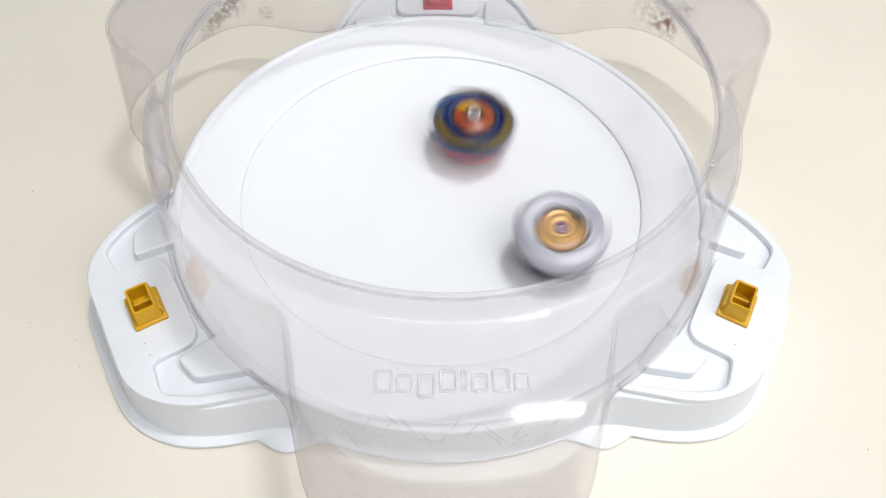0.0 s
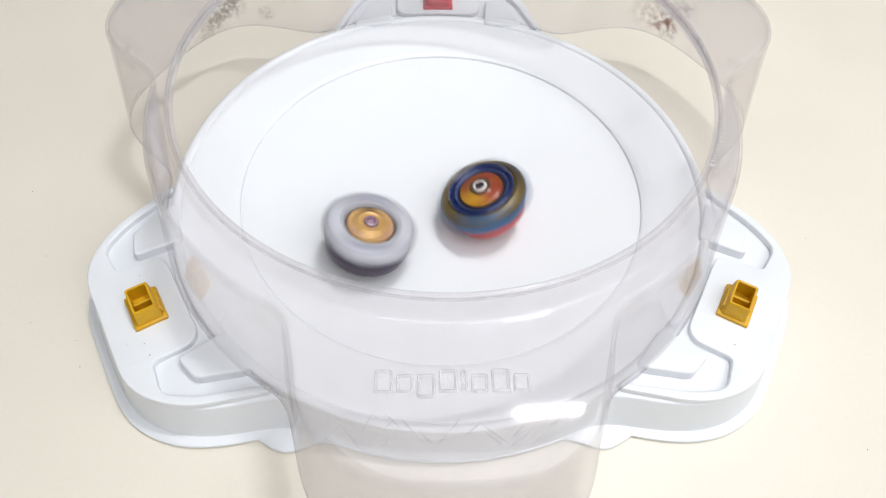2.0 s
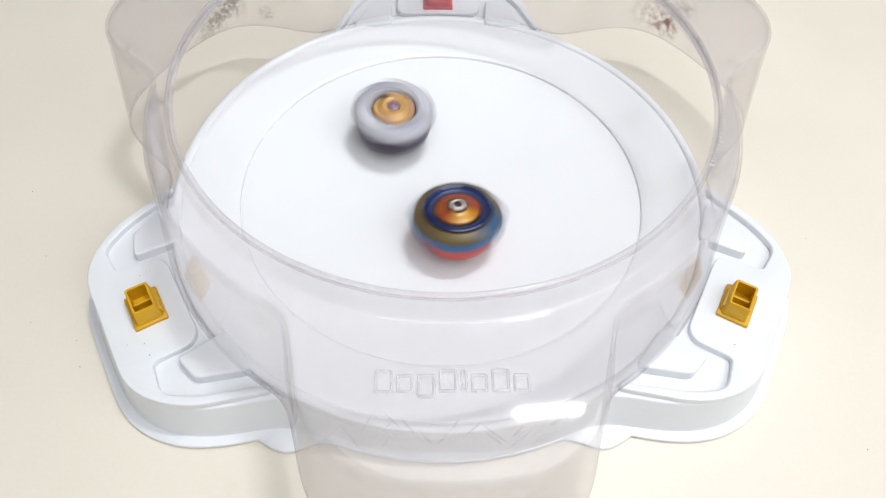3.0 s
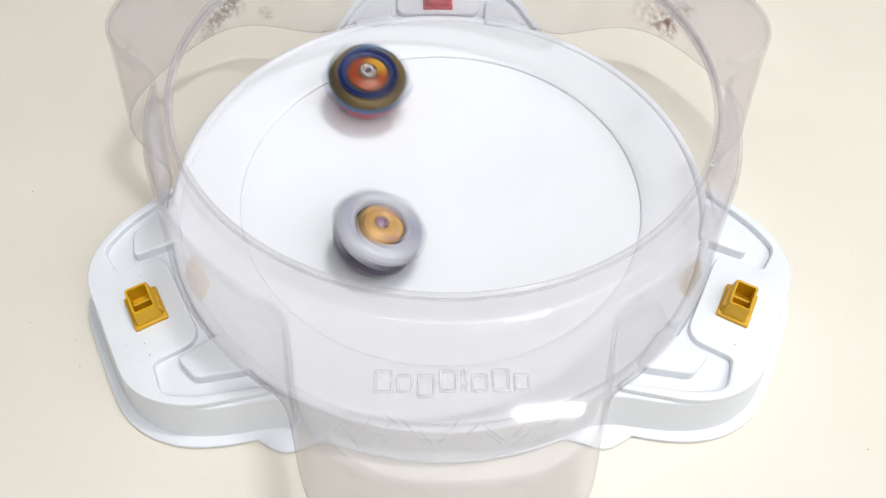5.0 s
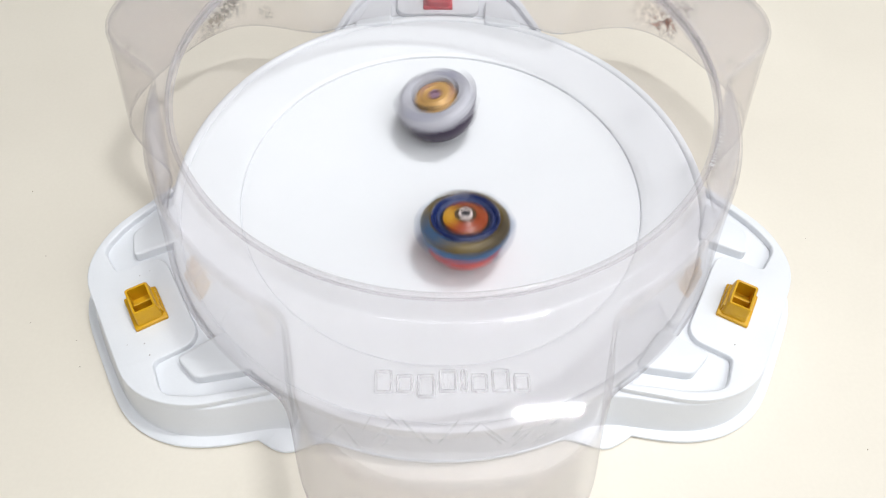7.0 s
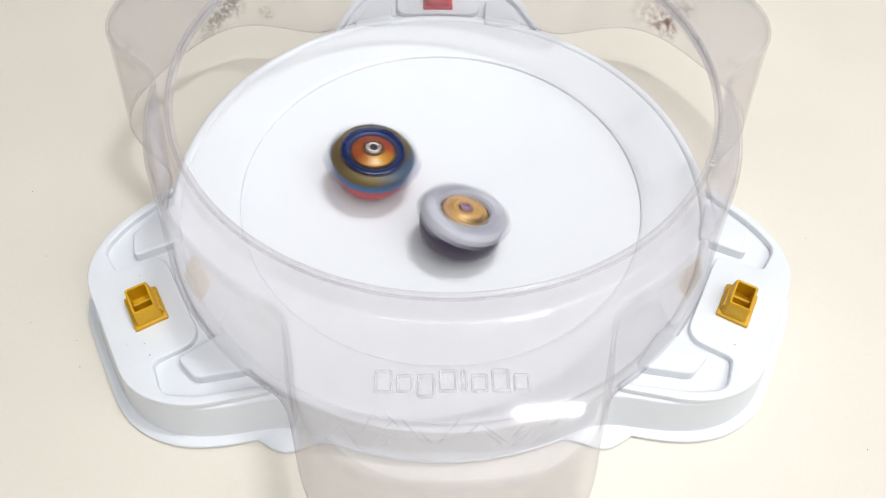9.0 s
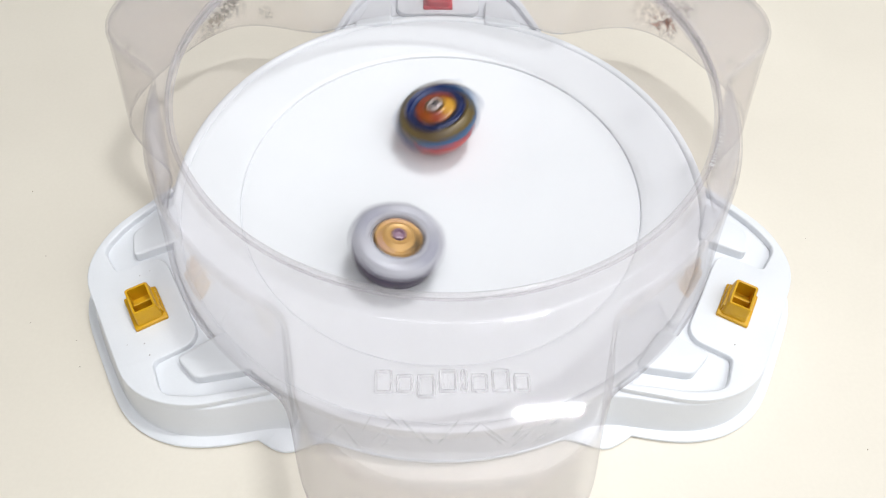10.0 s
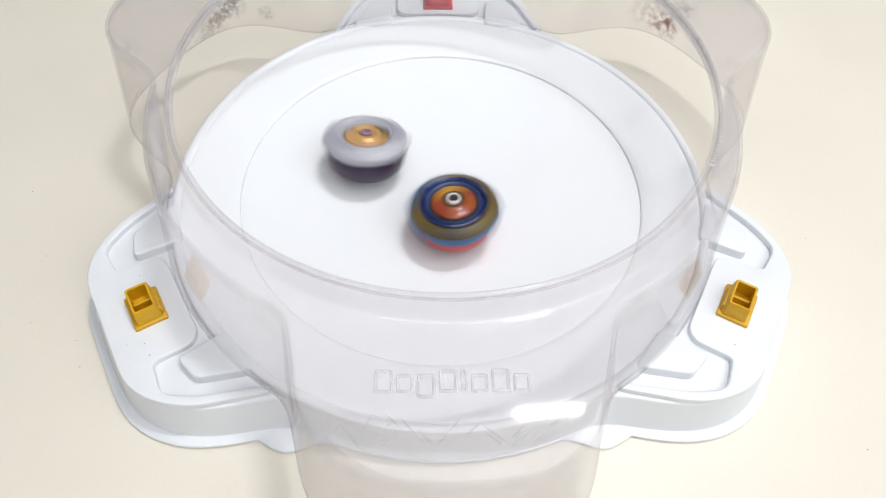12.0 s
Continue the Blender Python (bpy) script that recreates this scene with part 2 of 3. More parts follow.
def plan(circle, poly, first, blur):
    """The reach of a circle joined with three copies of a polygon, at first, first + 120 and first + 240 degrees."""
    raw = []
    for i in range(SEG):
        a = 2 * math.pi * i / SEG
        rel = (a - radians(first) + math.pi / 3) % (2 * math.pi / 3) - math.pi / 3
        raw.append(max(circle, reach(poly, rel)))
    raw = np.array(raw)
    if blur:
        k = np.arange(-3 * blur, 3 * blur + 1)
        w = np.exp(-0.5 * (k / blur) ** 2)
        w /= w.sum()
        raw = sum(wi * np.roll(raw, int(ki)) for wi, ki in zip(w, k))
    return raw


def loop(radii, z):
    zs = z if hasattr(z, "__len__") else [z] * SEG
    return [(r * math.cos(2 * math.pi * i / SEG), r * math.sin(2 * math.pi * i / SEG), zz) for i, (r, zz) in enumerate(zip(radii, zs))]


def mirrored(pts):
    return pts + [(u, -v) for u, v in reversed(pts)]


# ---- the room ----
def room():
    bm = box(-2.0, 2.0, -2.0, 2.0, -0.80, -0.75)
    tagged(part("floor", bm, FLOOR), "plain grey floor of the room", "floor", kind="structure")
    bm = box(-2.0, 2.0, -2.0, 2.0, CEIL, CEIL + 0.1)
    tagged(part("ceiling", bm, WALL), "plain white ceiling", "ceiling", kind="structure")
    for name, b in (("wall_north", (-2.1, 2.1, 2.0, 2.1)), ("wall_south", (-2.1, 2.1, -2.1, -2.0)),
                    ("wall_east", (2.0, 2.1, -2.0, 2.0)), ("wall_west", (-2.1, -2.0, -2.0, 2.0))):
        tagged(part(name, box(*b, -0.8, CEIL + 0.1), WALL), "plain white painted wall", "wall", kind="structure")
    # Bodies for the key panel and for the added fill, both out of view.
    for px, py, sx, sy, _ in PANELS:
        lamp = thing("key_or_fill_panel", "white rectangular panel light, unseen; the large one an added fill", "ceiling light", "ceiling lights")
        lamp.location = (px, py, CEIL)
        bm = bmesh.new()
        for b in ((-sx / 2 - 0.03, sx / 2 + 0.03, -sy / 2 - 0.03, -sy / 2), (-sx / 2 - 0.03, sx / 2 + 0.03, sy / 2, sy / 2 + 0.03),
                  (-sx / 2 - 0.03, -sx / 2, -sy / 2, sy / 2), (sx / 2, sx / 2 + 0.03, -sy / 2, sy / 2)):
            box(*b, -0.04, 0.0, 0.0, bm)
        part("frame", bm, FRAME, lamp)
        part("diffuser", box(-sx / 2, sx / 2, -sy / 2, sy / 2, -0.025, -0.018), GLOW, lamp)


def table():
    t = thing("table", "cream laminate table top with a smooth satin finish", "table")
    part("tabletop", box(-0.9, 0.9, -0.6, 0.8, -0.03, 0.0, 0.003), CREAM, t)
    for x in (-0.82, 0.82):
        for y in (-0.52, 0.72):
            part("leg", box(x - 0.03, x + 0.03, y - 0.03, y + 0.03, -0.75, -0.03, 0.004), FRAME, t)


# ---- the stadium ----
ARM = mirrored([(0.100, 0.072), (0.131, 0.0645), (0.1600, 0.0545), (0.1772, 0.035)])
ARM = rounded(ARM, [0.004, 0.012, 0.012, 0.016, 0.016, 0.012, 0.012, 0.004], 8)
TOP_Z = 0.0265


def grown(poly, d):
    """The polygon moved outwards by d, corner by corner."""
    out, k = [], len(poly)
    area = sum(poly[i - 1][0] * poly[i][1] - poly[i][0] * poly[i - 1][1] for i in range(k))
    s = 1 if area > 0 else -1
    for i in range(k):
        t = Vector(poly[(i + 1) % k]) - Vector(poly[i - 1])
        t = t.normalized() if t.length > 1e-9 else Vector((1, 0))
        out.append((poly[i][0] + s * d * t.y, poly[i][1] - s * d * t.x))
    return out


def at_angle(pts, deg, z):
    c, s = math.cos(radians(deg)), math.sin(radians(deg))
    return [(c * u - s * v, s * u + c * v, z) for u, v in pts]


def prism(poly, deg, z0, z1, edge=0.0008, draft=0.0):
    """A plate of that plan, turned by deg about the middle, with a rounded upper edge."""
    bm = bmesh.new()
    base = grown(poly, draft)
    steps = [(base, z0), (poly, z1 - edge)]
    for k in (1, 2, 3):
        a = math.pi / 2 * k / 3
        steps.append((grown(poly, -edge * (1 - math.cos(a))), z1 - edge + edge * math.sin(a)))
    made = rings(bm, [at_angle(p, deg, z) for p, z in steps])
    for ring in (made[0], made[-1]):
        for tri in tessellate_polygon([[v.co.copy() for v in ring]]):
            bm.faces.new([ring[i] for i in tri])
    return bm


def base_body(st):
    """The moulded skirt: a flat flange on the table, the sloped wall and the floor of the arms' recesses."""
    foot = [(0.1555 * math.cos(radians(a)), 0.1555 * math.sin(radians(a))) for a in range(-35, 36, 5)]
    f_out = np.maximum(plan(0.1420, grown(ARM, 0.0090), 90, 5), plan(0.1420, foot + [(0.05, 0.0)], 90, 4))
    wall_b = plan(0.1408, grown(ARM, 0.0042), 90, 7)
    wall_t = plan(0.1378, grown(ARM, 0.0006), 90, 6)
    mid = np.full(SEG, 0.1350)
    bm = bmesh.new()
    rings(bm, [loop(wall_b - 0.004, 0.0), loop(f_out - 0.0018, 0.0), loop(f_out, 0.0010), loop(f_out, 0.0016), loop(f_out - 0.0005, 0.0021), loop(wall_b + 0.0014, 0.0027),
               loop(wall_b - 0.0010, 0.0029)])
    part("flange", bm, WHITE, st, "flat foot flange", 40)
    bm = bmesh.new()
    rings(bm, [loop(wall_b + 0.0014, 0.0020), loop(wall_b + 0.0004, 0.0034), loop(wall_b, 0.0048), loop(wall_t, 0.0218), loop(wall_t - 0.0004, 0.0226),
               loop(wall_t - 0.0012, 0.0230), loop(mid, 0.0230), loop(mid, 0.010)])
    part("base_skirt", bm, WHITE, st, "", 40)


def bowl(st):
    prof = [(0.0, 0.0100)]
    for k in range(1, 22):
        r = 0.1040 * k / 21
        prof.append((r, 0.0100 + 0.0106 * (r / 0.105) ** 2))
    prof += [(0.1047, 0.0204), (0.1050, 0.0199), (0.1054, 0.0199), (0.1057, 0.0212), (0.1064, 0.0217)]
    for k in range(1, 11):
        w = k / 10
        prof.append((0.1064 + 0.0268 * w, 0.0217 + 0.0040 * w + 0.0005 * w * w))
    prof += [(0.1336, 0.0261), (0.1339, 0.0257), (0.1343, 0.0257), (0.1346, 0.0266), (0.1353, 0.0272), (0.1364, 0.0275), (0.1375, 0.0274),
             (0.1382, 0.0270), (0.1385, 0.0262), (0.1386, 0.0226), (0.1378, 0.0180), (0.10, 0.006), (0.0, 0.004)]
    part("bowl", lathe(prof, 288), BOWL_WHITE, st, "smooth white concave bowl with a fine groove", 35)


PLATE = [(0.1240, 0.0656), (0.1595, 0.0540), (0.1770, 0.0350), (0.1770, -0.0350), (0.1595, -0.0540), (0.1240, -0.0656),
         (0.1240, -0.0622), (0.1520, -0.0518), (0.1650, -0.0430), (0.1632, -0.0270), (0.1456, -0.0268), (0.1410, -0.0220),
         (0.1410, 0.0220), (0.1456, 0.0268), (0.1632, 0.0270), (0.1650, 0.0430), (0.1520, 0.0518), (0.1240, 0.0622)]
PLATE_R = [0.003, 0.012, 0.016, 0.016, 0.012, 0.003, 0.002, 0.006, 0.005, 0.003, 0.005, 0.004, 0.004, 0.005, 0.003, 0.005, 0.006, 0.002]
BLOCK = [(0.1300, 0.0290), (0.1535, 0.0310), (0.1500, 0.0445), (0.1375, 0.0492), (0.1260, 0.0533)]


def arm(st, deg, material, shift):
    a = part("arm_top", prism(rounded(PLATE, PLATE_R, 5), deg, 0.0205, TOP_Z, 0.0008), WHITE, st, "", 35)
    for side in (1, -1):
        pts = [(u, side * v) for u, v in BLOCK]
        part("lug", prism(rounded(pts if side > 0 else pts[::-1], 0.003, 4), deg, 0.0225, 0.0283, 0.0012, 0.0004), WHITE, a, "", 35)
    c = thing_part_connector(material, deg, shift)
    c.parent = st


def thing_part_connector(material, deg, shift):
    """A stepped socket: foot, open box with slightly sloped walls, a tab across the opening."""
    bm = bmesh.new()
    box(-0.0073, 0.0075, -0.0095, 0.0095, 0.0, 0.0022, 0.0007, bm)
    box(-0.0066, -0.0035, -0.0066, 0.0066, 0.0015, 0.0062, 0.0006, bm)
    hole = [(-0.0040, -0.0062), (0.0040, -0.0062), (0.0040, 0.0062), (-0.0040, 0.0062)]
    out = [(-0.0051, -0.0074), (0.0051, -0.0074), (0.0051, 0.0074), (-0.0051, 0.0074)]
    ro, rh = rounded(out, 0.0012, 4), rounded(hole, 0.0006, 4)
    rb = rounded([(u * 1.16, v * 1.12) for u, v in out], 0.0015, 4)
    lv = lambda pts, z: [(u, v, z) for u, v in pts]
    rings(bm, [lv(rb, 0.0015), lv(ro, 0.0100), lv([(u * 0.95, v * 0.96) for u, v in ro], 0.0106), lv(rh, 0.0105), lv(rh, 0.0024)], cap_last=True)
    bmesh.ops.triangulate(bm, faces=[f for f in bm.faces if len(f.verts) > 4])
    ob = part("connector", bm, material, None, ("yellow" if material is YELLOW else "red") + " plastic socket connector", 40)
    ob.matrix_basis = pose(0, 0, 0, 0, 0, deg) @ pose(0.1570 + shift, 0, TOP_Z - 0.0004)
    part("tab", box(-0.0040, 0.0040, -0.0006, 0.0006, 0.002, 0.0072, 0.0003), material, ob)
    return ob


LOBE_TOP = mirrored([(0.090, 0.0660), (0.1225, 0.0580), (0.1385, 0.0550), (0.1520, 0.0522), (0.1660, 0.0440), (0.1755, 0.0305), (0.1785, 0.0120)])
LOBE_TOP = rounded(LOBE_TOP, 0.006, 6)
LOBE_BOT = mirrored([(0.090, 0.080), (0.1265, 0.0662), (0.1406, 0.0622), (0.1610, 0.0572), (0.1745, 0.0485), (0.1820, 0.0330), (0.1850, 0.0120)])
LOBE_BOT = rounded(LOBE_BOT, 0.008, 6)
TOP_H = 0.0915


def shoulder(d):
    return TOP_H + 0.0002 + 0.0086 * math.exp(-((max(d, 0.0) / 0.0028) ** 2.5)) - 1.1 * d * d


def cover(st):
    """The clear dome: a rolled rim, a round shoulder that runs out into three pockets, and a sloped wall down to the arms."""
    r_top, r_bot = plan(0.1322, LOBE_TOP, 30, 3), plan(0.1405, LOBE_BOT, 30, 4)
    off = np.abs((np.degrees(2 * math.pi * np.arange(SEG) / SEG) - 30 + 60) % 120 - 60)
    z_bot = np.interp(off, [0, 15, 24, 29, 33, 60], [0.0258, 0.0258, 0.0260, 0.0264, 0.0270, 0.0270])
    stack = []
    drops = (0.0, 0.0006, 0.0011, 0.0016, 0.0021, 0.0026, 0.0031, 0.0036, 0.0042, 0.0050, 0.0060)
    for d in drops:
        stack.append(loop(np.full(SEG, 0.1183 + d), shoulder(d)))
    for k in range(1, 9):
        r = 0.1243 + (r_top - 0.0045 - 0.1243) * k / 8
        stack.append(loop(r, [shoulder(x - 0.1183) for x in r]))
    caps = len(stack)
    edge_z = np.array([shoulder(x - 0.0045 - 0.1183) for x in r_top])
    for k in (1, 2, 3, 4, 5):
        a = math.pi / 2 * k / 5
        stack.append(loop(r_top - 0.0045 * (1 - math.sin(a)), edge_z - 0.0060 * (1 - math.cos(a))))
    z_top = edge_z - 0.0060
    for k in range(1, 9):
        w = k / 8
        stack.append(loop(r_top + (r_bot - r_top) * w ** 1.1, z_top + (z_bot - z_top) * w))
    bm = bmesh.new()
    rings(bm, stack)
    cv = part("cover", bm, CLEAR, st, "clear plastic cover with three pockets, scuffed and stained", 50)
    # Separate tints by face: top and edges carry painted reflection and refraction.
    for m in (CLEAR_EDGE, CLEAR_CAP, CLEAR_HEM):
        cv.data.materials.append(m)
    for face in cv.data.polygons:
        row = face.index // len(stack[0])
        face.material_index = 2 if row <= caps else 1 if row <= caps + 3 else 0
    mod = cv.modifiers.new("wall", "SOLIDIFY")
    mod.thickness, mod.offset, mod.material_offset_rim = 0.0012, 0.0, 3
    rim = lathe([(0.1166, 0.0992), (0.1166, 0.1010), (0.1172, 0.1024), (0.1181, 0.1028), (0.1192, 0.1020), (0.1197, 0.1006),
                 (0.1188, 0.0996), (0.1180, 0.0996), (0.1174, 0.0986), (0.1166, 0.0992)], 360)
    part("rim", rim, CLEAR_RIM, cv, "rolled rim of worn clear plastic", 60)
    return cv


def raised_marks(cv):
    """The moulded word mark on the front pocket, as a row of plain raised frames."""
    bars = ((0.0062, 1), (0.0058, 0), (0.0062, -1), (0.0062, 1), (0.0024, 1), (0.0058, 0), (0.0062, 1), (0.0058, 0))
    x = -0.0262
    for w, tall in bars:
        y0, y1 = -0.1487 - (0.0018 if tall < 0 else 0.0), -0.1423 + (0.0016 if tall > 0 else 0.0)
        pts = rounded([(x, y0), (x + w, y0), (x + w, y1), (x, y1)], 0.0012, 3)
        bm = bmesh.new()
        rings(bm, [[(u, v, shoulder(math.hypot(u, v) - 0.1183) + dz) for u, v in grown(pts, -g)] for g, dz in ((0, 0.0004), (0.0001, 0.0012), (0.0005, 0.0017), (0.0009, 0.0012), (0.0011, 0.0004))])
        part("raised_bar", bm, MARK_HIGHLIGHT, cv, "", 50)
        x += w + 0.0010


def on_top(x, y, lift):
    """A point lift above the cover's shoulder and pocket tops."""
    return (x, y, shoulder(math.hypot(x, y) - 0.1183) + 0.0006 + lift)


def strokes(cv):
    """Milky scratches across the front pocket and short white dashes painted as glints along the rolled rim."""
    rng = random.Random(4)
    bm = bmesh.new()
    for x, y, ang, ln in ((-0.033, -0.161, -50, 0.008), (-0.021, -0.161, -30, 0.006), (-0.014, -0.159, -48, 0.010), (-0.009, -0.162, -46, 0.006),
                          (-0.002, -0.160, 48, 0.011), (0.006, -0.159, 40, 0.006), (0.012, -0.162, -38, 0.007), (0.020, -0.160, 44, 0.006),
                          (-0.028, -0.157, 62, 0.006), (0.027, -0.162, 30, 0.006),
                          *((rng.uniform(-0.040, 0.036), rng.uniform(-0.1640, -0.1555), rng.choice((-46, -38, 38, 50)) + rng.uniform(-8, 8), rng.uniform(0.003, 0.009)) for _ in range(9))):
        dx, dy = math.cos(radians(ang)) * ln / 2, math.sin(radians(ang)) * ln / 2
        nx, ny = -dy / ln * 0.0008, dx / ln * 0.0008
        n = 6
        for side in range(n):
            a, b = side / n * 2 - 1, (side + 1) / n * 2 - 1
            wa, wb = 1 - a * a + 0.1, 1 - b * b + 0.1
            bm.faces.new([bm.verts.new(on_top(x + dx * t + nx * w, y - 0.0016 + dy * t + ny * w, 0.0002)) for t, w in ((a, -wa), (b, -wb), (b, wb), (a, wa))])
    tagged(part("scratched_patch", bm, MILKY, cv, "milky scratches on the pocket"), kind="stuff")
    bm = bmesh.new()
    # Each white dash paints the glint of one small ridge.
    for k in range(18):
        a = radians(330 + 18 * (k / 17) ** 1.25 + rng.uniform(-0.15, 0.15))
        r0, r1 = 0.1180 + rng.uniform(0, 0.0006), 0.1199 + rng.uniform(0, 0.0008)
        d, lean = radians(rng.uniform(0.07, 0.13)), radians(0.4)
        bm.faces.new([bm.verts.new((r * math.cos(t), r * math.sin(t), 0.1028 - 0.3 * (r - 0.1179))) for r, t in ((r0, a - d), (r1, a - d + lean), (r1, a + d + lean), (r0, a + d))])
    tagged(part("rim_glints", bm, GLINT, cv, "short white dashes painted as glints on ridges beside the rim"), kind="stuff")
    bm = bmesh.new()
    for k in range(110):
        a = radians(rng.choice((rng.uniform(222, 252), rng.uniform(150, 172), rng.uniform(8, 40))))
        r = rng.uniform(0.1168, 0.1196)
        d, w = radians(rng.uniform(0.05, 0.4)), rng.uniform(0.00015, 0.0005)
        bm.faces.new([bm.verts.new((q * math.cos(t), q * math.sin(t), 0.1030 - 300 * (q - 0.1181) ** 2)) for q, t in ((r, a - d), (r + w, a - d * 0.3), (r + w, a + d), (r, a + d * 0.6))])
    for k in range(110):
        a = radians(rng.gauss(7, 7))
        r = rng.gauss(0.1212, 0.0008)
        d, w = radians(rng.uniform(0.05, 0.35)), rng.uniform(0.0005, 0.0020)
        bm.faces.new([bm.verts.new(on_top(q * math.cos(t), q * math.sin(t), 0.0012)) for q, t in ((r, a - d), (r + w, a - d * 0.3), (r + w * 0.8, a + d), (r, a + d * 0.6))])
    for k in range(70):
        a, r = radians(rng.uniform(0, 25)), rng.gauss(0.1292, 0.0010)
        d, w = radians(rng.uniform(0.05, 0.45)), rng.uniform(0.0002, 0.0009)
        bm.faces.new([bm.verts.new(on_top(q * math.cos(t), q * math.sin(t), 0.0003)) for q, t in ((r, a - d), (r + w, a - d * 0.2), (r + w * 0.7, a + d), (r, a + d * 0.5))])
    tagged(part("rim_scuffs", bm, SCUFF, cv, "dark grey scuffs along the rim"), kind="stuff")


def specks():
    """Crumbs and dust on the table and on the arms beside the connectors."""
    rng = random.Random(9)
    bm = bmesh.new()
    spots = [(-0.1435, -0.0600, TOP_Z), (-0.1395, -0.0572, TOP_Z), (-0.1330, -0.0960, TOP_Z), (-0.1295, -0.1015, TOP_Z), (-0.1405, -0.0965, TOP_Z),
             (0.1300, -0.0985, TOP_Z), (-0.2290, 0.0140, 0.0), (0.2050, -0.0420, 0.0), (-0.2080, -0.0300, 0.0), (-0.2030, -0.0700, 0.0),
             (0.1900, -0.1380, 0.0), (-0.1780, -0.0800, 0.0), (-0.1725, -0.0940, 0.0), (0.2000, -0.0200, 0.0)]
    for x, y, z in spots:
        s = rng.uniform(0.00022, 0.00045)
        ring = [bm.verts.new((x + s * rng.uniform(0.7, 1.4) * math.cos(2.1 * k), y + s * rng.uniform(0.7, 1.4) * math.sin(2.1 * k), z)) for k in range(3)]
        tip = bm.verts.new((x, y, z + s))
        for k in range(3):
            bm.faces.new((ring[k], ring[(k + 1) % 3], tip))
        bm.faces.new(ring)
    tagged(part("crumbs", bm, SPECK), "tiny brown crumbs scattered on table and stadium", "crumbs", kind="stuff")


def stadium():
    st = thing("stadium", "white plastic battle stadium with a clear cover, standing on the table", "toy stadium")
    base_body(st)
    bowl(st)
    arm(st, 90, RED, -0.0045)
    arm(st, 210, YELLOW, 0.0)
    arm(st, 330, YELLOW, 0.0)
    cv = cover(st)
    raised_marks(cv)
    strokes(cv)


# ---- the two spinning tops ----
def blades(n, amp, sharp=1.0, phase=0.0):
    """Sweeping blade outlines: the radius climbs along each of n sectors and drops back."""
    def wave(a, r, z):
        s = ((a + phase) * n / (2 * math.pi)) % 1.0
        k = s if s < 0.86 else (1.0 - s) / 0.14 * 0.86
        return 1.0 + amp * (k ** sharp - 0.43)
    return wave


def hexed(a, r, z):
    return math.cos(math.pi / 6) / math.cos((a % (math.pi / 3)) - math.pi / 6)


def wing(n, reachout, width, phase=0.0):
    """n narrow wings that stand out from a round body."""
    def wave(a, r, z):
        s = ((a + phase) * n / (2 * math.pi)) % 1.0
        return 1.0 + reachout * math.exp(-(((s - 0.5) / width) ** 2))
    return wave


def sector(profile, a0, a1, seg=10):
    """A wedge of a turned shape, from angle a0 to a1 in degrees, closed at both sides and below."""
    bm = bmesh.new()
    rows = []
    for k in range(seg + 1):
        a = radians(a0 + (a1 - a0) * k / seg)
        rows.append([(r * math.cos(a), r * math.sin(a), z) for r, z in profile])
    rings(bm, rows, closed=True, cap_first=True, cap_last=True)
    return bm


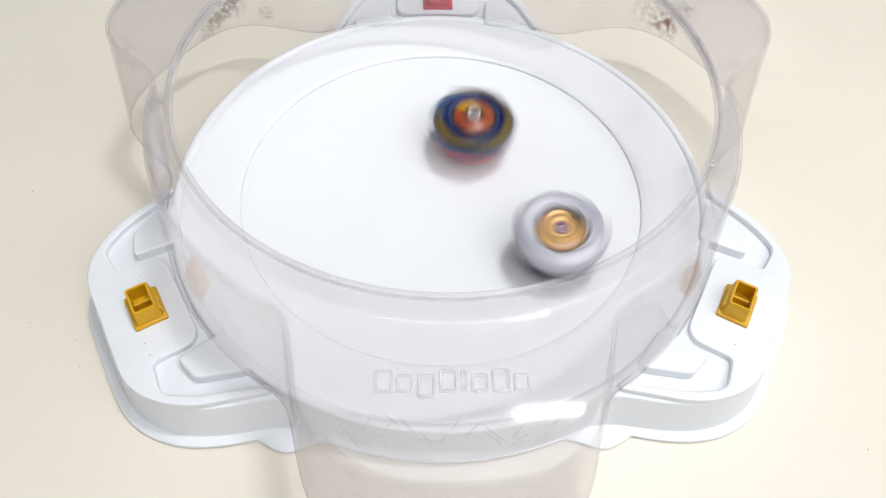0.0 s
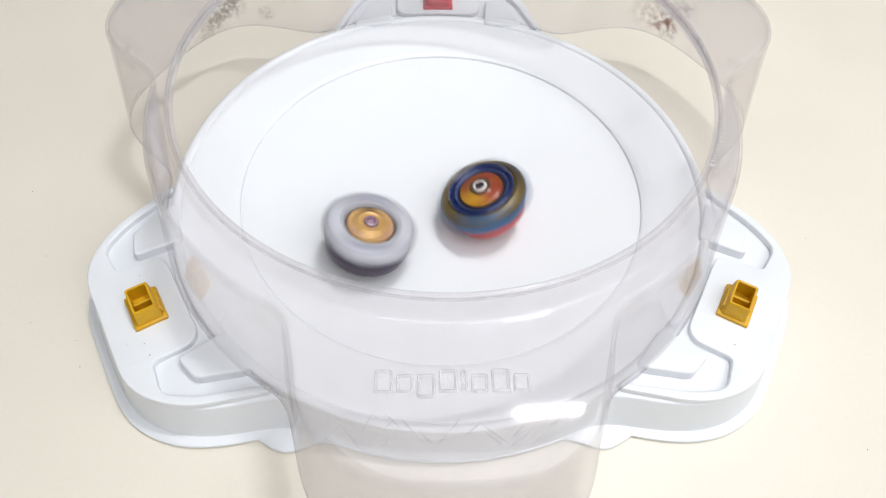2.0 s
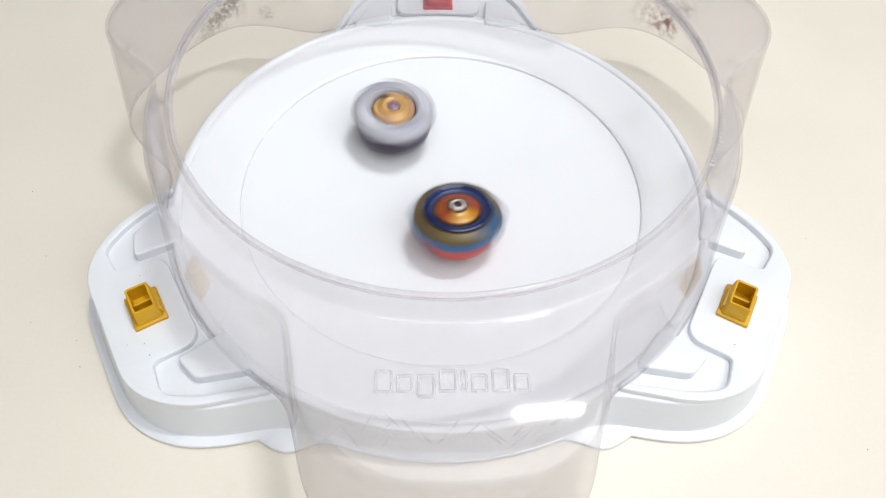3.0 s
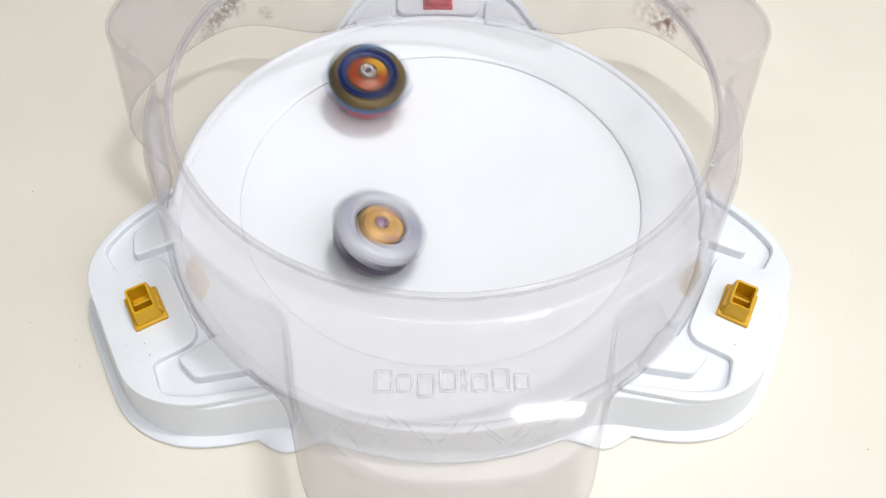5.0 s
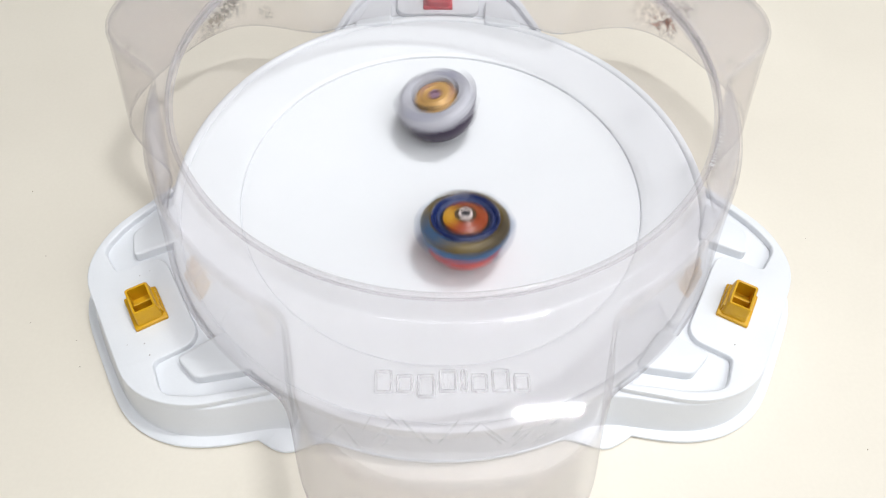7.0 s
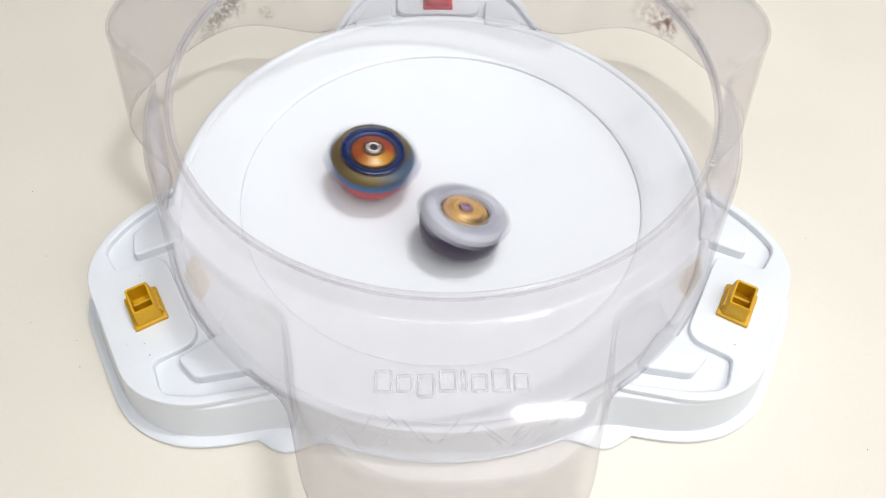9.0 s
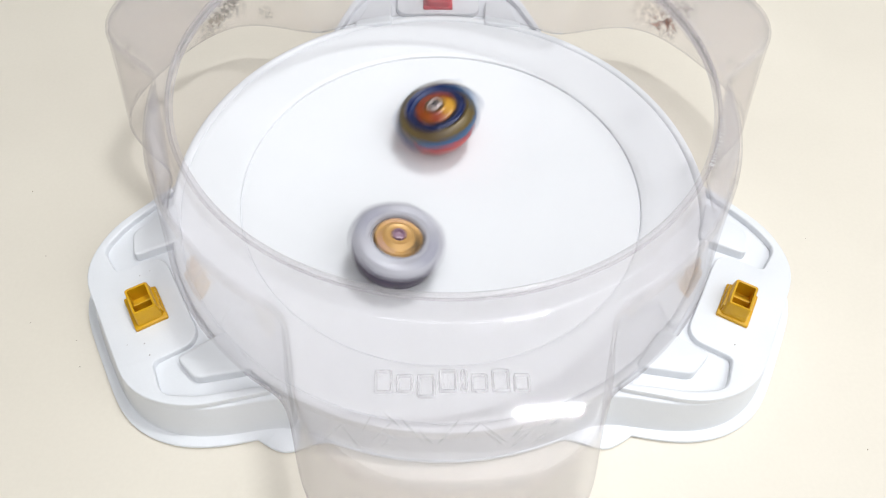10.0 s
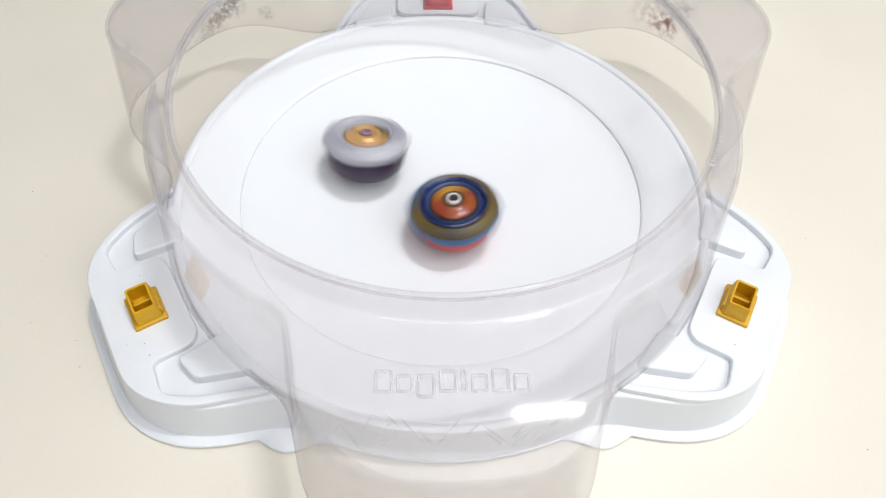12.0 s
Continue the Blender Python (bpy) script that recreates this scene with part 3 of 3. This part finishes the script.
def blue_top():
    t = thing("spinning_top", "spinning top with orange cap, navy ring, bronze blades, red underside", "spinning top", "tops in the bowl")
    part("layer_rim", lathe([(0.0164, 0.0224), (0.0167, 0.0248), (0.0184, 0.0253), (0.0208, 0.0242), (0.0220, 0.0224), (0.0219, 0.0208),
                             (0.0165, 0.0204), (0.0164, 0.0224)], 120, blades(6, 0.05)), OLIVE, t, "bronze olive bladed rim", 40)
    part("blade_band", lathe([(0.0165, 0.0218), (0.0217, 0.0216), (0.0220, 0.0196), (0.0210, 0.0160), (0.0165, 0.0156), (0.0165, 0.0218)],
                             180, wing(6, 0.17, 0.12)), TEAL, t, "blue blade band with six short wings", 40)
    part("groove_ring", lathe([(0.0138, 0.0218), (0.0167, 0.0218), (0.0170, 0.0260), (0.0164, 0.0265), (0.0158, 0.0259), (0.0149, 0.0244), (0.0138, 0.0242),
                               (0.0138, 0.0218)], 120), NAVY, t, "glossy navy ring", 40)
    part("inner_ring", lathe([(0.0114, 0.0210), (0.0138, 0.0210), (0.0141, 0.0250), (0.0137, 0.0257), (0.0130, 0.0252), (0.0124, 0.0238), (0.0114, 0.0236),
                              (0.0114, 0.0210)], 120, blades(9, 0.03)), STEEL, t, "slate blue inner ring", 40)
    for k in range(3):
        notch = [(0.0176, 0.0252), (0.0184, 0.0257), (0.0209, 0.0245), (0.0222, 0.0226), (0.0220, 0.0214), (0.0176, 0.0214)]
        part("blade_wedge", sector(notch, 120 * k + 8, 120 * k + 52), (UMBER, TEAL, BLACK)[k], t, ("dark umber", "blue", "black")[k] + " blade inlay", 40)
    part("dark_groove", lathe([(0.0108, 0.0222), (0.0122, 0.0222), (0.0122, 0.0246), (0.0108, 0.0246), (0.0108, 0.0222)], 72), BLACK, t, "black groove round the cap")
    prof = [(0.0112, 0.0225), (0.0110, 0.0250), (0.0100, 0.0258), (0.0074, 0.0258), (0.0056, 0.0270), (0.0036, 0.0268)]
    cap = part("cap", lathe(prof + [(0.0035, 0.0240), (0.0000, 0.0230)], 96, blades(5, 0.05)), ORANGE, t, "orange faceted cap", 40)
    for k, m in enumerate((DARK_RED, AMBER, DARK_RED, DARK_RED)):
        a0 = (10, 70, 170, 270)[k]
        wedge = [(r, z + 0.0005) for r, z in prof[1:5]] + [(0.0052, 0.0259), (0.0108, 0.0240)]
        part("inlay", sector(wedge, a0, a0 + (50, 85, 85, 60)[k]), m, cap, ("dark red" if m is DARK_RED else "amber") + " inlay", 40)
    part("hub", lathe([(0.0038, 0.0259), (0.0038, 0.0280), (0.0034, 0.0286), (0.0028, 0.0285), (0.0025, 0.0272), (0.0024, 0.0262), (0.0000, 0.0250)],
                      48, hexed), CREAMY, cap, "pale hexagonal hub ring", 40)
    part("hub_seat", lathe([(0.0052, 0.0262), (0.0053, 0.0276), (0.0044, 0.0277), (0.0036, 0.0272), (0.0036, 0.0260)], 48), UMBER, cap, "dark umber collar", 40)
    part("hub_core", lathe([(0.0027, 0.0279), (0.0025, 0.0282), (0.0000, 0.0278)], 24), BLACK, cap, "dark hub core")
    part("disc", lathe([(0.0110, 0.0155), (0.0196, 0.0155), (0.0199, 0.0140), (0.0189, 0.0090), (0.0175, 0.0070), (0.0074, 0.0062), (0.0074, 0.0155)],
                       96, blades(8, 0.03)), SCARLET, t, "scarlet lower disc", 40)
    driver = part("driver", lathe([(0.0112, 0.0068), (0.0104, 0.0048), (0.0080, 0.0034), (0.0045, 0.0026), (0.0, 0.0025)], 64), BLACK, t)
    part("tip", lathe([(0.0036, 0.0030), (0.0032, 0.0012), (0.0022, 0.0003), (0.0, 0.0)], 40), SCARLET, driver)
    return t


def grey_top():
    t = thing("spinning_top", "spinning top with silver-grey ring, gold cap, dark purple base", "spinning top", "tops in the bowl")
    layer = part("layer", lathe([(0.0122, 0.0213), (0.0125, 0.0246), (0.0134, 0.0258), (0.0152, 0.0255), (0.0166, 0.0261), (0.0188, 0.0259), (0.0212, 0.0248),
                                 (0.0227, 0.0230), (0.0226, 0.0213), (0.0215, 0.0190), (0.0122, 0.0186), (0.0122, 0.0213)], 180, blades(6, 0.17, 1.2)),
                 SILVER, t, "silver-grey bladed ring", 40)
    # Pale wedges paint highlights onto the ring, slate ones its dark slits.
    for k in range(4):
        a0 = 90 * k + 15
        slat = [(0.0150, 0.0262), (0.0185, 0.0264), (0.0202, 0.0255), (0.0202, 0.0243), (0.0150, 0.0248)]
        part("blade_wedge", sector(slat, a0, a0 + 30), PALE if k % 2 else SLATE, layer, "", 40)
    part("gap_ring", lathe([(0.0100, 0.0234), (0.0126, 0.0238), (0.0128, 0.0198), (0.0100, 0.0198), (0.0100, 0.0234)], 72), BLACK, t, "black gap round the cap")
    prof = [(0.0117, 0.0198), (0.0116, 0.0240), (0.0106, 0.0252), (0.0090, 0.0248), (0.0076, 0.0258), (0.0062, 0.0268), (0.0050, 0.0262), (0.0037, 0.0264)]
    cap = part("cap", lathe(prof + [(0.0034, 0.0250), (0.0000, 0.0246)], 96, blades(3, 0.05)), GOLD, t, "gold cap with a raised ring", 40)
    for k in range(3):
        wedge = [(0.0112, 0.0250), (0.0100, 0.0256), (0.0084, 0.0257), (0.0080, 0.0246), (0.0106, 0.0238)]
        part("inlay", sector(wedge, 120 * k + 10, 120 * k + 62), ROSE if k else UMBER, cap, "rose brown inlay" if k else "dark umber inlay", 40)
    part("hub", lathe([(0.0036, 0.0252), (0.0035, 0.0272), (0.0025, 0.0275), (0.0020, 0.0260), (0.0000, 0.0256)], 48, hexed), MAUVE, cap, "mauve hexagonal hub", 40)
    part("disc", lathe([(0.0113, 0.0184), (0.0206, 0.0184), (0.0213, 0.0160), (0.0200, 0.0095), (0.0174, 0.0062), (0.0076, 0.0055), (0.0076, 0.0184)],
                       96, blades(6, 0.03)), PURPLE, t, "dark purple disc", 40)
    driver = part("driver", lathe([(0.0112, 0.0068), (0.0104, 0.0048), (0.0080, 0.0034), (0.0045, 0.0026), (0.0, 0.0025)], 64), BLACK, t)
    part("tip", lathe([(0.0036, 0.0030), (0.0032, 0.0012), (0.0022, 0.0003), (0.0, 0.0)], 40), BLACK, driver)
    return t


def spun(keys, turn):
    """Poses thirty times a second: the foot glides over the bowl through (t, x, y, lean to +x, lean to -y), spinning turn degrees a step."""
    keys = np.array(keys)
    ts = keys[:, 0]
    slope = np.gradient(keys[:, 1:], ts, axis=0)
    out = []
    for f in range(361):
        t = f / 30
        i = min(max(int(np.searchsorted(ts, t, side="right")) - 1, 0), len(ts) - 2)
        h = ts[i + 1] - ts[i]
        w = (t - ts[i]) / h
        a, b, da, db = keys[i, 1:], keys[i + 1, 1:], slope[i] * h, slope[i + 1] * h
        x, y, lx, ly = a * (2 * w**3 - 3 * w**2 + 1) + da * (w**3 - 2 * w**2 + w) + b * (3 * w**2 - 2 * w**3) + db * (w**3 - w**2)
        z = 0.0100 + 0.0106 * (x * x + y * y) / 0.105**2
        up = Vector((math.sin(radians(lx)), -math.sin(radians(ly)), 1.0)).normalized()
        lift = 0.0028 * math.hypot(up.x, up.y)
        tilt = Vector((0, 0, 1)).rotation_difference(up).to_matrix().to_4x4()
        out.append((t, Matrix.Translation((x, y, z + lift + 0.0003)) @ tilt @ pose(0, 0, 0, 0, 0, turn * f)))
    return out


room()
table()
stadium()
specks()
BLUE, GREY = blue_top(), grey_top()


def motions():
    walk(BLUE, spun([
        (0.0, 0.0174, 0.0385, 1, 6), (0.1, 0.0211, 0.0630, -2, 9), (0.2, 0.0065, 0.0745, 0, 10), (0.3, -0.0091, 0.0592, 1, 8),
        (0.4, -0.0110, 0.0245, 1, 0), (0.5, 0.0126, 0.0060, -1, -1), (0.6, 0.0425, 0.0178, -7, 0), (0.7, 0.0553, 0.0403, -8, 2),
        (0.8, 0.0443, 0.0636, -10, 9), (0.9, 0.0154, 0.0586, -7, 8), (1.0, 0.0342, 0.0424, -14, 7), (1.1, 0.0594, 0.0270, -15, 6),
        (1.2, 0.0762, 0.0233, -14, 1), (1.3, 0.0818, 0.0272, -14, 1), (1.4, 0.0697, 0.0229, -16, 0), (1.5, 0.0501, 0.0037, -18, -1),
        (1.6, 0.0880, 0.0062, -13, 7), (1.7, 0.0936, 0.0066, -10, 7), (1.8, 0.0651, 0.0003, -13, 3), (1.9, 0.0349, -0.0087, -19, -3),
        (2.0, 0.0273, -0.0163, -20, -3), (2.1, 0.0345, -0.0249, -19, -4), (2.2, 0.0335, -0.0454, -13, -5), (2.3, 0.0494, -0.0622, -13, -7),
        (2.4, 0.0653, -0.0701, -13, -15), (2.5, 0.0682, -0.0551, -14, -15), (2.6, 0.0561, -0.0360, -10, -10), (2.7, 0.0385, -0.0271, -5, -7),
        (2.8, 0.0258, -0.0271, -3, -7), (2.9, 0.0180, -0.0290, -2, -7), (3.0, 0.0075, -0.0319, -1, -9), (3.1, -0.0024, -0.0340, 0, -9),
        (3.2, -0.0117, -0.0348, 1, -9), (3.6, -0.0360, -0.0260, 4, -4), (4.0, -0.0500, 0.0000, 6, 0), (4.4, -0.0470, 0.0250, 5, 4),
        (4.8, -0.0447, 0.0557, 4, 10), (4.9, -0.0458, 0.0691, 4, 11), (5.0, -0.0437, 0.0704, 7, 13), (5.1, -0.0294, 0.0554, 6, 10),
        (5.2, -0.0055, 0.0387, 1, 2), (5.3, 0.0207, 0.0275, -5, 1), (5.4, 0.0467, 0.0238, -11, 3), (5.5, 0.0653, 0.0224, -10, 4),
        (5.6, 0.0749, 0.0207, -11, 3), (5.7, 0.0719, 0.0145, -13, 0), (5.8, 0.0585, 0.0045, -12, -1), (5.9, 0.0628, 0.0086, -13, -1),
        (6.0, 0.0549, 0.0088, -14, -1), (6.1, 0.0355, 0.0008, -10, -2), (6.2, 0.0176, -0.0163, -11, -8), (6.3, 0.0014, -0.0325, -3, -9),
        (6.4, -0.0070, -0.0481, -2, -10), (6.5, -0.0107, -0.0576, 1, -9), (6.6, -0.0065, -0.0578, 1, -11), (6.7, -0.0031, -0.0437, 0, -5),
        (6.8, -0.0020, -0.0409, 0, -5), (6.9, 0.0065, -0.0452, -1, -8), (7.0, 0.0111, -0.0379, -1, -9), (7.1, 0.0075, -0.0215, 5, -4),
        (7.2, -0.0039, -0.0058, 6, -2), (7.6, -0.0260, 0.0100, 4, 1), (8.0, -0.0430, 0.0240, 5, 4), (8.4, -0.0500, 0.0210, 5, 3),
        (8.8, -0.0487, 0.0185, 5, 0), (8.9, -0.0430, 0.0100, 8, -1), (9.0, -0.0390, 0.0095, 7, -1), (9.1, -0.0243, 0.0086, 3, -1),
        (9.2, -0.0075, 0.0091, 1, -1), (9.3, 0.0082, 0.0137, -1, -1), (9.4, 0.0239, 0.0196, -5, 0), (9.5, 0.0314, 0.0286, -6, 1),
        (9.6, 0.0285, 0.0302, 0, 1), (9.7, 0.0285, 0.0428, 0, 2), (9.8, 0.0240, 0.0582, -2, 3), (9.9, 0.0124, 0.0579, -7, 3),
        (10.0, 0.0024, 0.0434, -13, 2), (10.1, -0.0067, 0.0243, -11, 0), (10.2, -0.0116, 0.0054, -7, -1), (10.3, -0.0110, 0.0113, 1, -1),
        (10.4, -0.0079, 0.0115, 4, -1), (10.5, -0.0027, 0.0123, 3, -1), (10.6, 0.0020, 0.0130, 3, -1), (10.7, 0.0081, 0.0114, -1, -1),
        (10.8, 0.0208, 0.0268, 4, 5), (10.9, 0.0326, 0.0355, -3, 1), (11.0, 0.0428, 0.0455, -9, 4), (11.1, 0.0480, 0.0462, -13, 2),
        (11.2, 0.0443, 0.0389, -16, 2), (11.3, 0.0335, 0.0231, -15, -5), (11.4, 0.0202, 0.0078, -11, -6), (11.5, 0.0189, 0.0008, -9, -2),
        (11.6, 0.0247, -0.0092, -9, -3), (11.7, 0.0255, -0.0152, -9, -3), (11.8, 0.0224, -0.0217, -9, -4), (11.9, 0.0153, -0.0246, -5, -4),
        (12.0, 0.0070, -0.0253, -4, -4),
    ], 86.0))
    walk(GREY, spun([
        (0.0, 0.0572, -0.0405, -3, 7), (0.1, 0.0739, -0.0426, -10, 7), (0.2, 0.0578, -0.0424, -8, 7), (0.3, 0.0283, -0.0497, -4, 7),
        (0.4, -0.0006, -0.0450, -3, 6), (0.5, -0.0299, -0.0404, 1, 6), (0.6, -0.0505, -0.0288, 6, 6), (0.7, -0.0603, -0.0084, 7, 7),
        (0.8, -0.0601, 0.0135, 7, 8), (0.9, -0.0507, 0.0342, 8, 9), (1.0, -0.0706, 0.0360, 7, 10), (1.1, -0.0953, 0.0328, 7, 10),
        (1.2, -0.0854, 0.0237, 9, 10), (1.3, -0.0613, 0.0115, 13, 9), (1.4, -0.0328, 0.0044, 10, 8), (1.5, -0.0126, -0.0043, 14, 8),
        (1.6, -0.0508, -0.0401, 13, 3), (1.7, -0.0767, -0.0649, 17, 0), (1.8, -0.0681, -0.0579, 18, -3), (1.9, -0.0489, -0.0468, 18, -5),
        (2.0, -0.0405, -0.0413, 13, -6), (2.1, -0.0368, -0.0408, 8, -6), (2.2, -0.0271, -0.0412, 6, -5), (2.3, -0.0233, -0.0458, 6, -5),
        (2.4, -0.0148, -0.0451, 5, -4), (2.5, -0.0047, -0.0431, 1, -4), (2.6, -0.0073, -0.0298, 1, -2), (2.7, -0.0167, -0.0065, 2, 0),
        (2.8, -0.0239, 0.0130, -0, 2), (2.9, -0.0265, 0.0289, -0, 3), (3.0, -0.0271, 0.0432, 3, 3), (3.1, -0.0230, 0.0517, 2, 3),
        (3.2, -0.0136, 0.0560, 4, 3), (3.5, 0.0220, 0.0450, -4, 8), (3.8, 0.0470, 0.0120, -8, 2), (4.1, 0.0350, -0.0250, -6, -5),
        (4.4, 0.0100, -0.0280, 0, -3), (4.6, -0.0100, -0.0120, 4, 3), (4.8, -0.0294, 0.0001, 9, 5), (4.9, -0.0325, -0.0260, 16, 0),
        (5.0, -0.0379, -0.0396, 19, -3), (5.1, -0.0388, -0.0503, 17, -5), (5.2, -0.0350, -0.0612, 11, -8), (5.3, -0.0272, -0.0678, 7, -10),
        (5.4, -0.0164, -0.0707, 2, -11), (5.5, -0.0050, -0.0640, -2, -12), (5.6, 0.0066, -0.0543, -10, -10), (5.7, 0.0138, -0.0397, -13, -5),
        (5.8, 0.0174, -0.0246, -17, 0), (5.9, -0.0093, -0.0196, -8, 4), (6.0, -0.0226, -0.0098, -3, 5), (6.1, -0.0365, -0.0005, 4, 5),
        (6.2, -0.0498, 0.0106, 8, 0), (6.3, -0.0576, 0.0186, 9, 0), (6.4, -0.0620, 0.0256, 9, 0), (6.5, -0.0580, 0.0265, 13, -3),
        (6.6, -0.0427, 0.0200, 10, -7), (6.7, -0.0288, 0.0125, 6, -7), (6.8, -0.0195, 0.0248, -1, -7), (6.9, -0.0112, 0.0456, -8, -2),
        (7.0, 0.0025, 0.0523, -13, 3), (7.1, 0.0121, 0.0592, -10, 4), (7.2, 0.0206, 0.0576, -5, 5), (7.5, 0.0460, 0.0280, -7, 6),
        (7.8, 0.0510, -0.0100, -8, -2), (8.1, 0.0260, -0.0400, -4, -8), (8.4, -0.0040, -0.0300, 1, -4), (8.6, 0.0060, -0.0140, 0, 2),
        (8.8, 0.0107, -0.0121, -1, 8), (8.9, 0.0057, -0.0191, 2, 0), (9.0, 0.0059, -0.0341, 12, -14), (9.1, 0.0071, -0.0391, 8, -12),
        (9.2, 0.0090, -0.0445, 7, -10), (9.3, 0.0189, -0.0439, -3, -8), (9.4, 0.0199, -0.0439, -6, -8), (9.5, 0.0238, -0.0353, -14, -8),
        (9.6, 0.0204, -0.0244, -14, -3), (9.7, 0.0067, -0.0299, -4, 8), (9.8, -0.0046, -0.0390, 3, 5), (9.9, -0.0148, -0.0432, 5, 1),
        (10.0, -0.0259, -0.0468, 10, -2), (10.1, -0.0287, -0.0459, 4, -2), (10.2, -0.0298, -0.0433, 4, -2), (10.3, -0.0342, -0.0515, 10, -4),
        (10.4, -0.0316, -0.0555, 7, -8), (10.5, -0.0224, -0.0542, -4, -18), (10.6, -0.0149, -0.0425, -13, -8), (10.7, -0.0115, -0.0300, -19, 2),
        (10.8, -0.0293, -0.0307, -8, 12), (10.9, -0.0439, -0.0296, 6, 12), (11.0, -0.0542, -0.0222, 20, 10), (11.1, -0.0577, -0.0212, 13, 4),
        (11.2, -0.0534, -0.0195, 6, -2), (11.3, -0.0498, -0.0108, 3, -8), (11.4, -0.0394, -0.0053, -7, -6), (11.5, -0.0439, 0.0039, -14, 5),
        (11.6, -0.0660, 0.0104, 7, 10), (11.7, -0.0619, 0.0179, 10, 8), (11.8, -0.0592, 0.0190, 9, 4), (11.9, -0.0556, 0.0159, 15, -8),
        (12.0, -0.0413, 0.0155, 3, -15),
    ], 85.0))


motions()
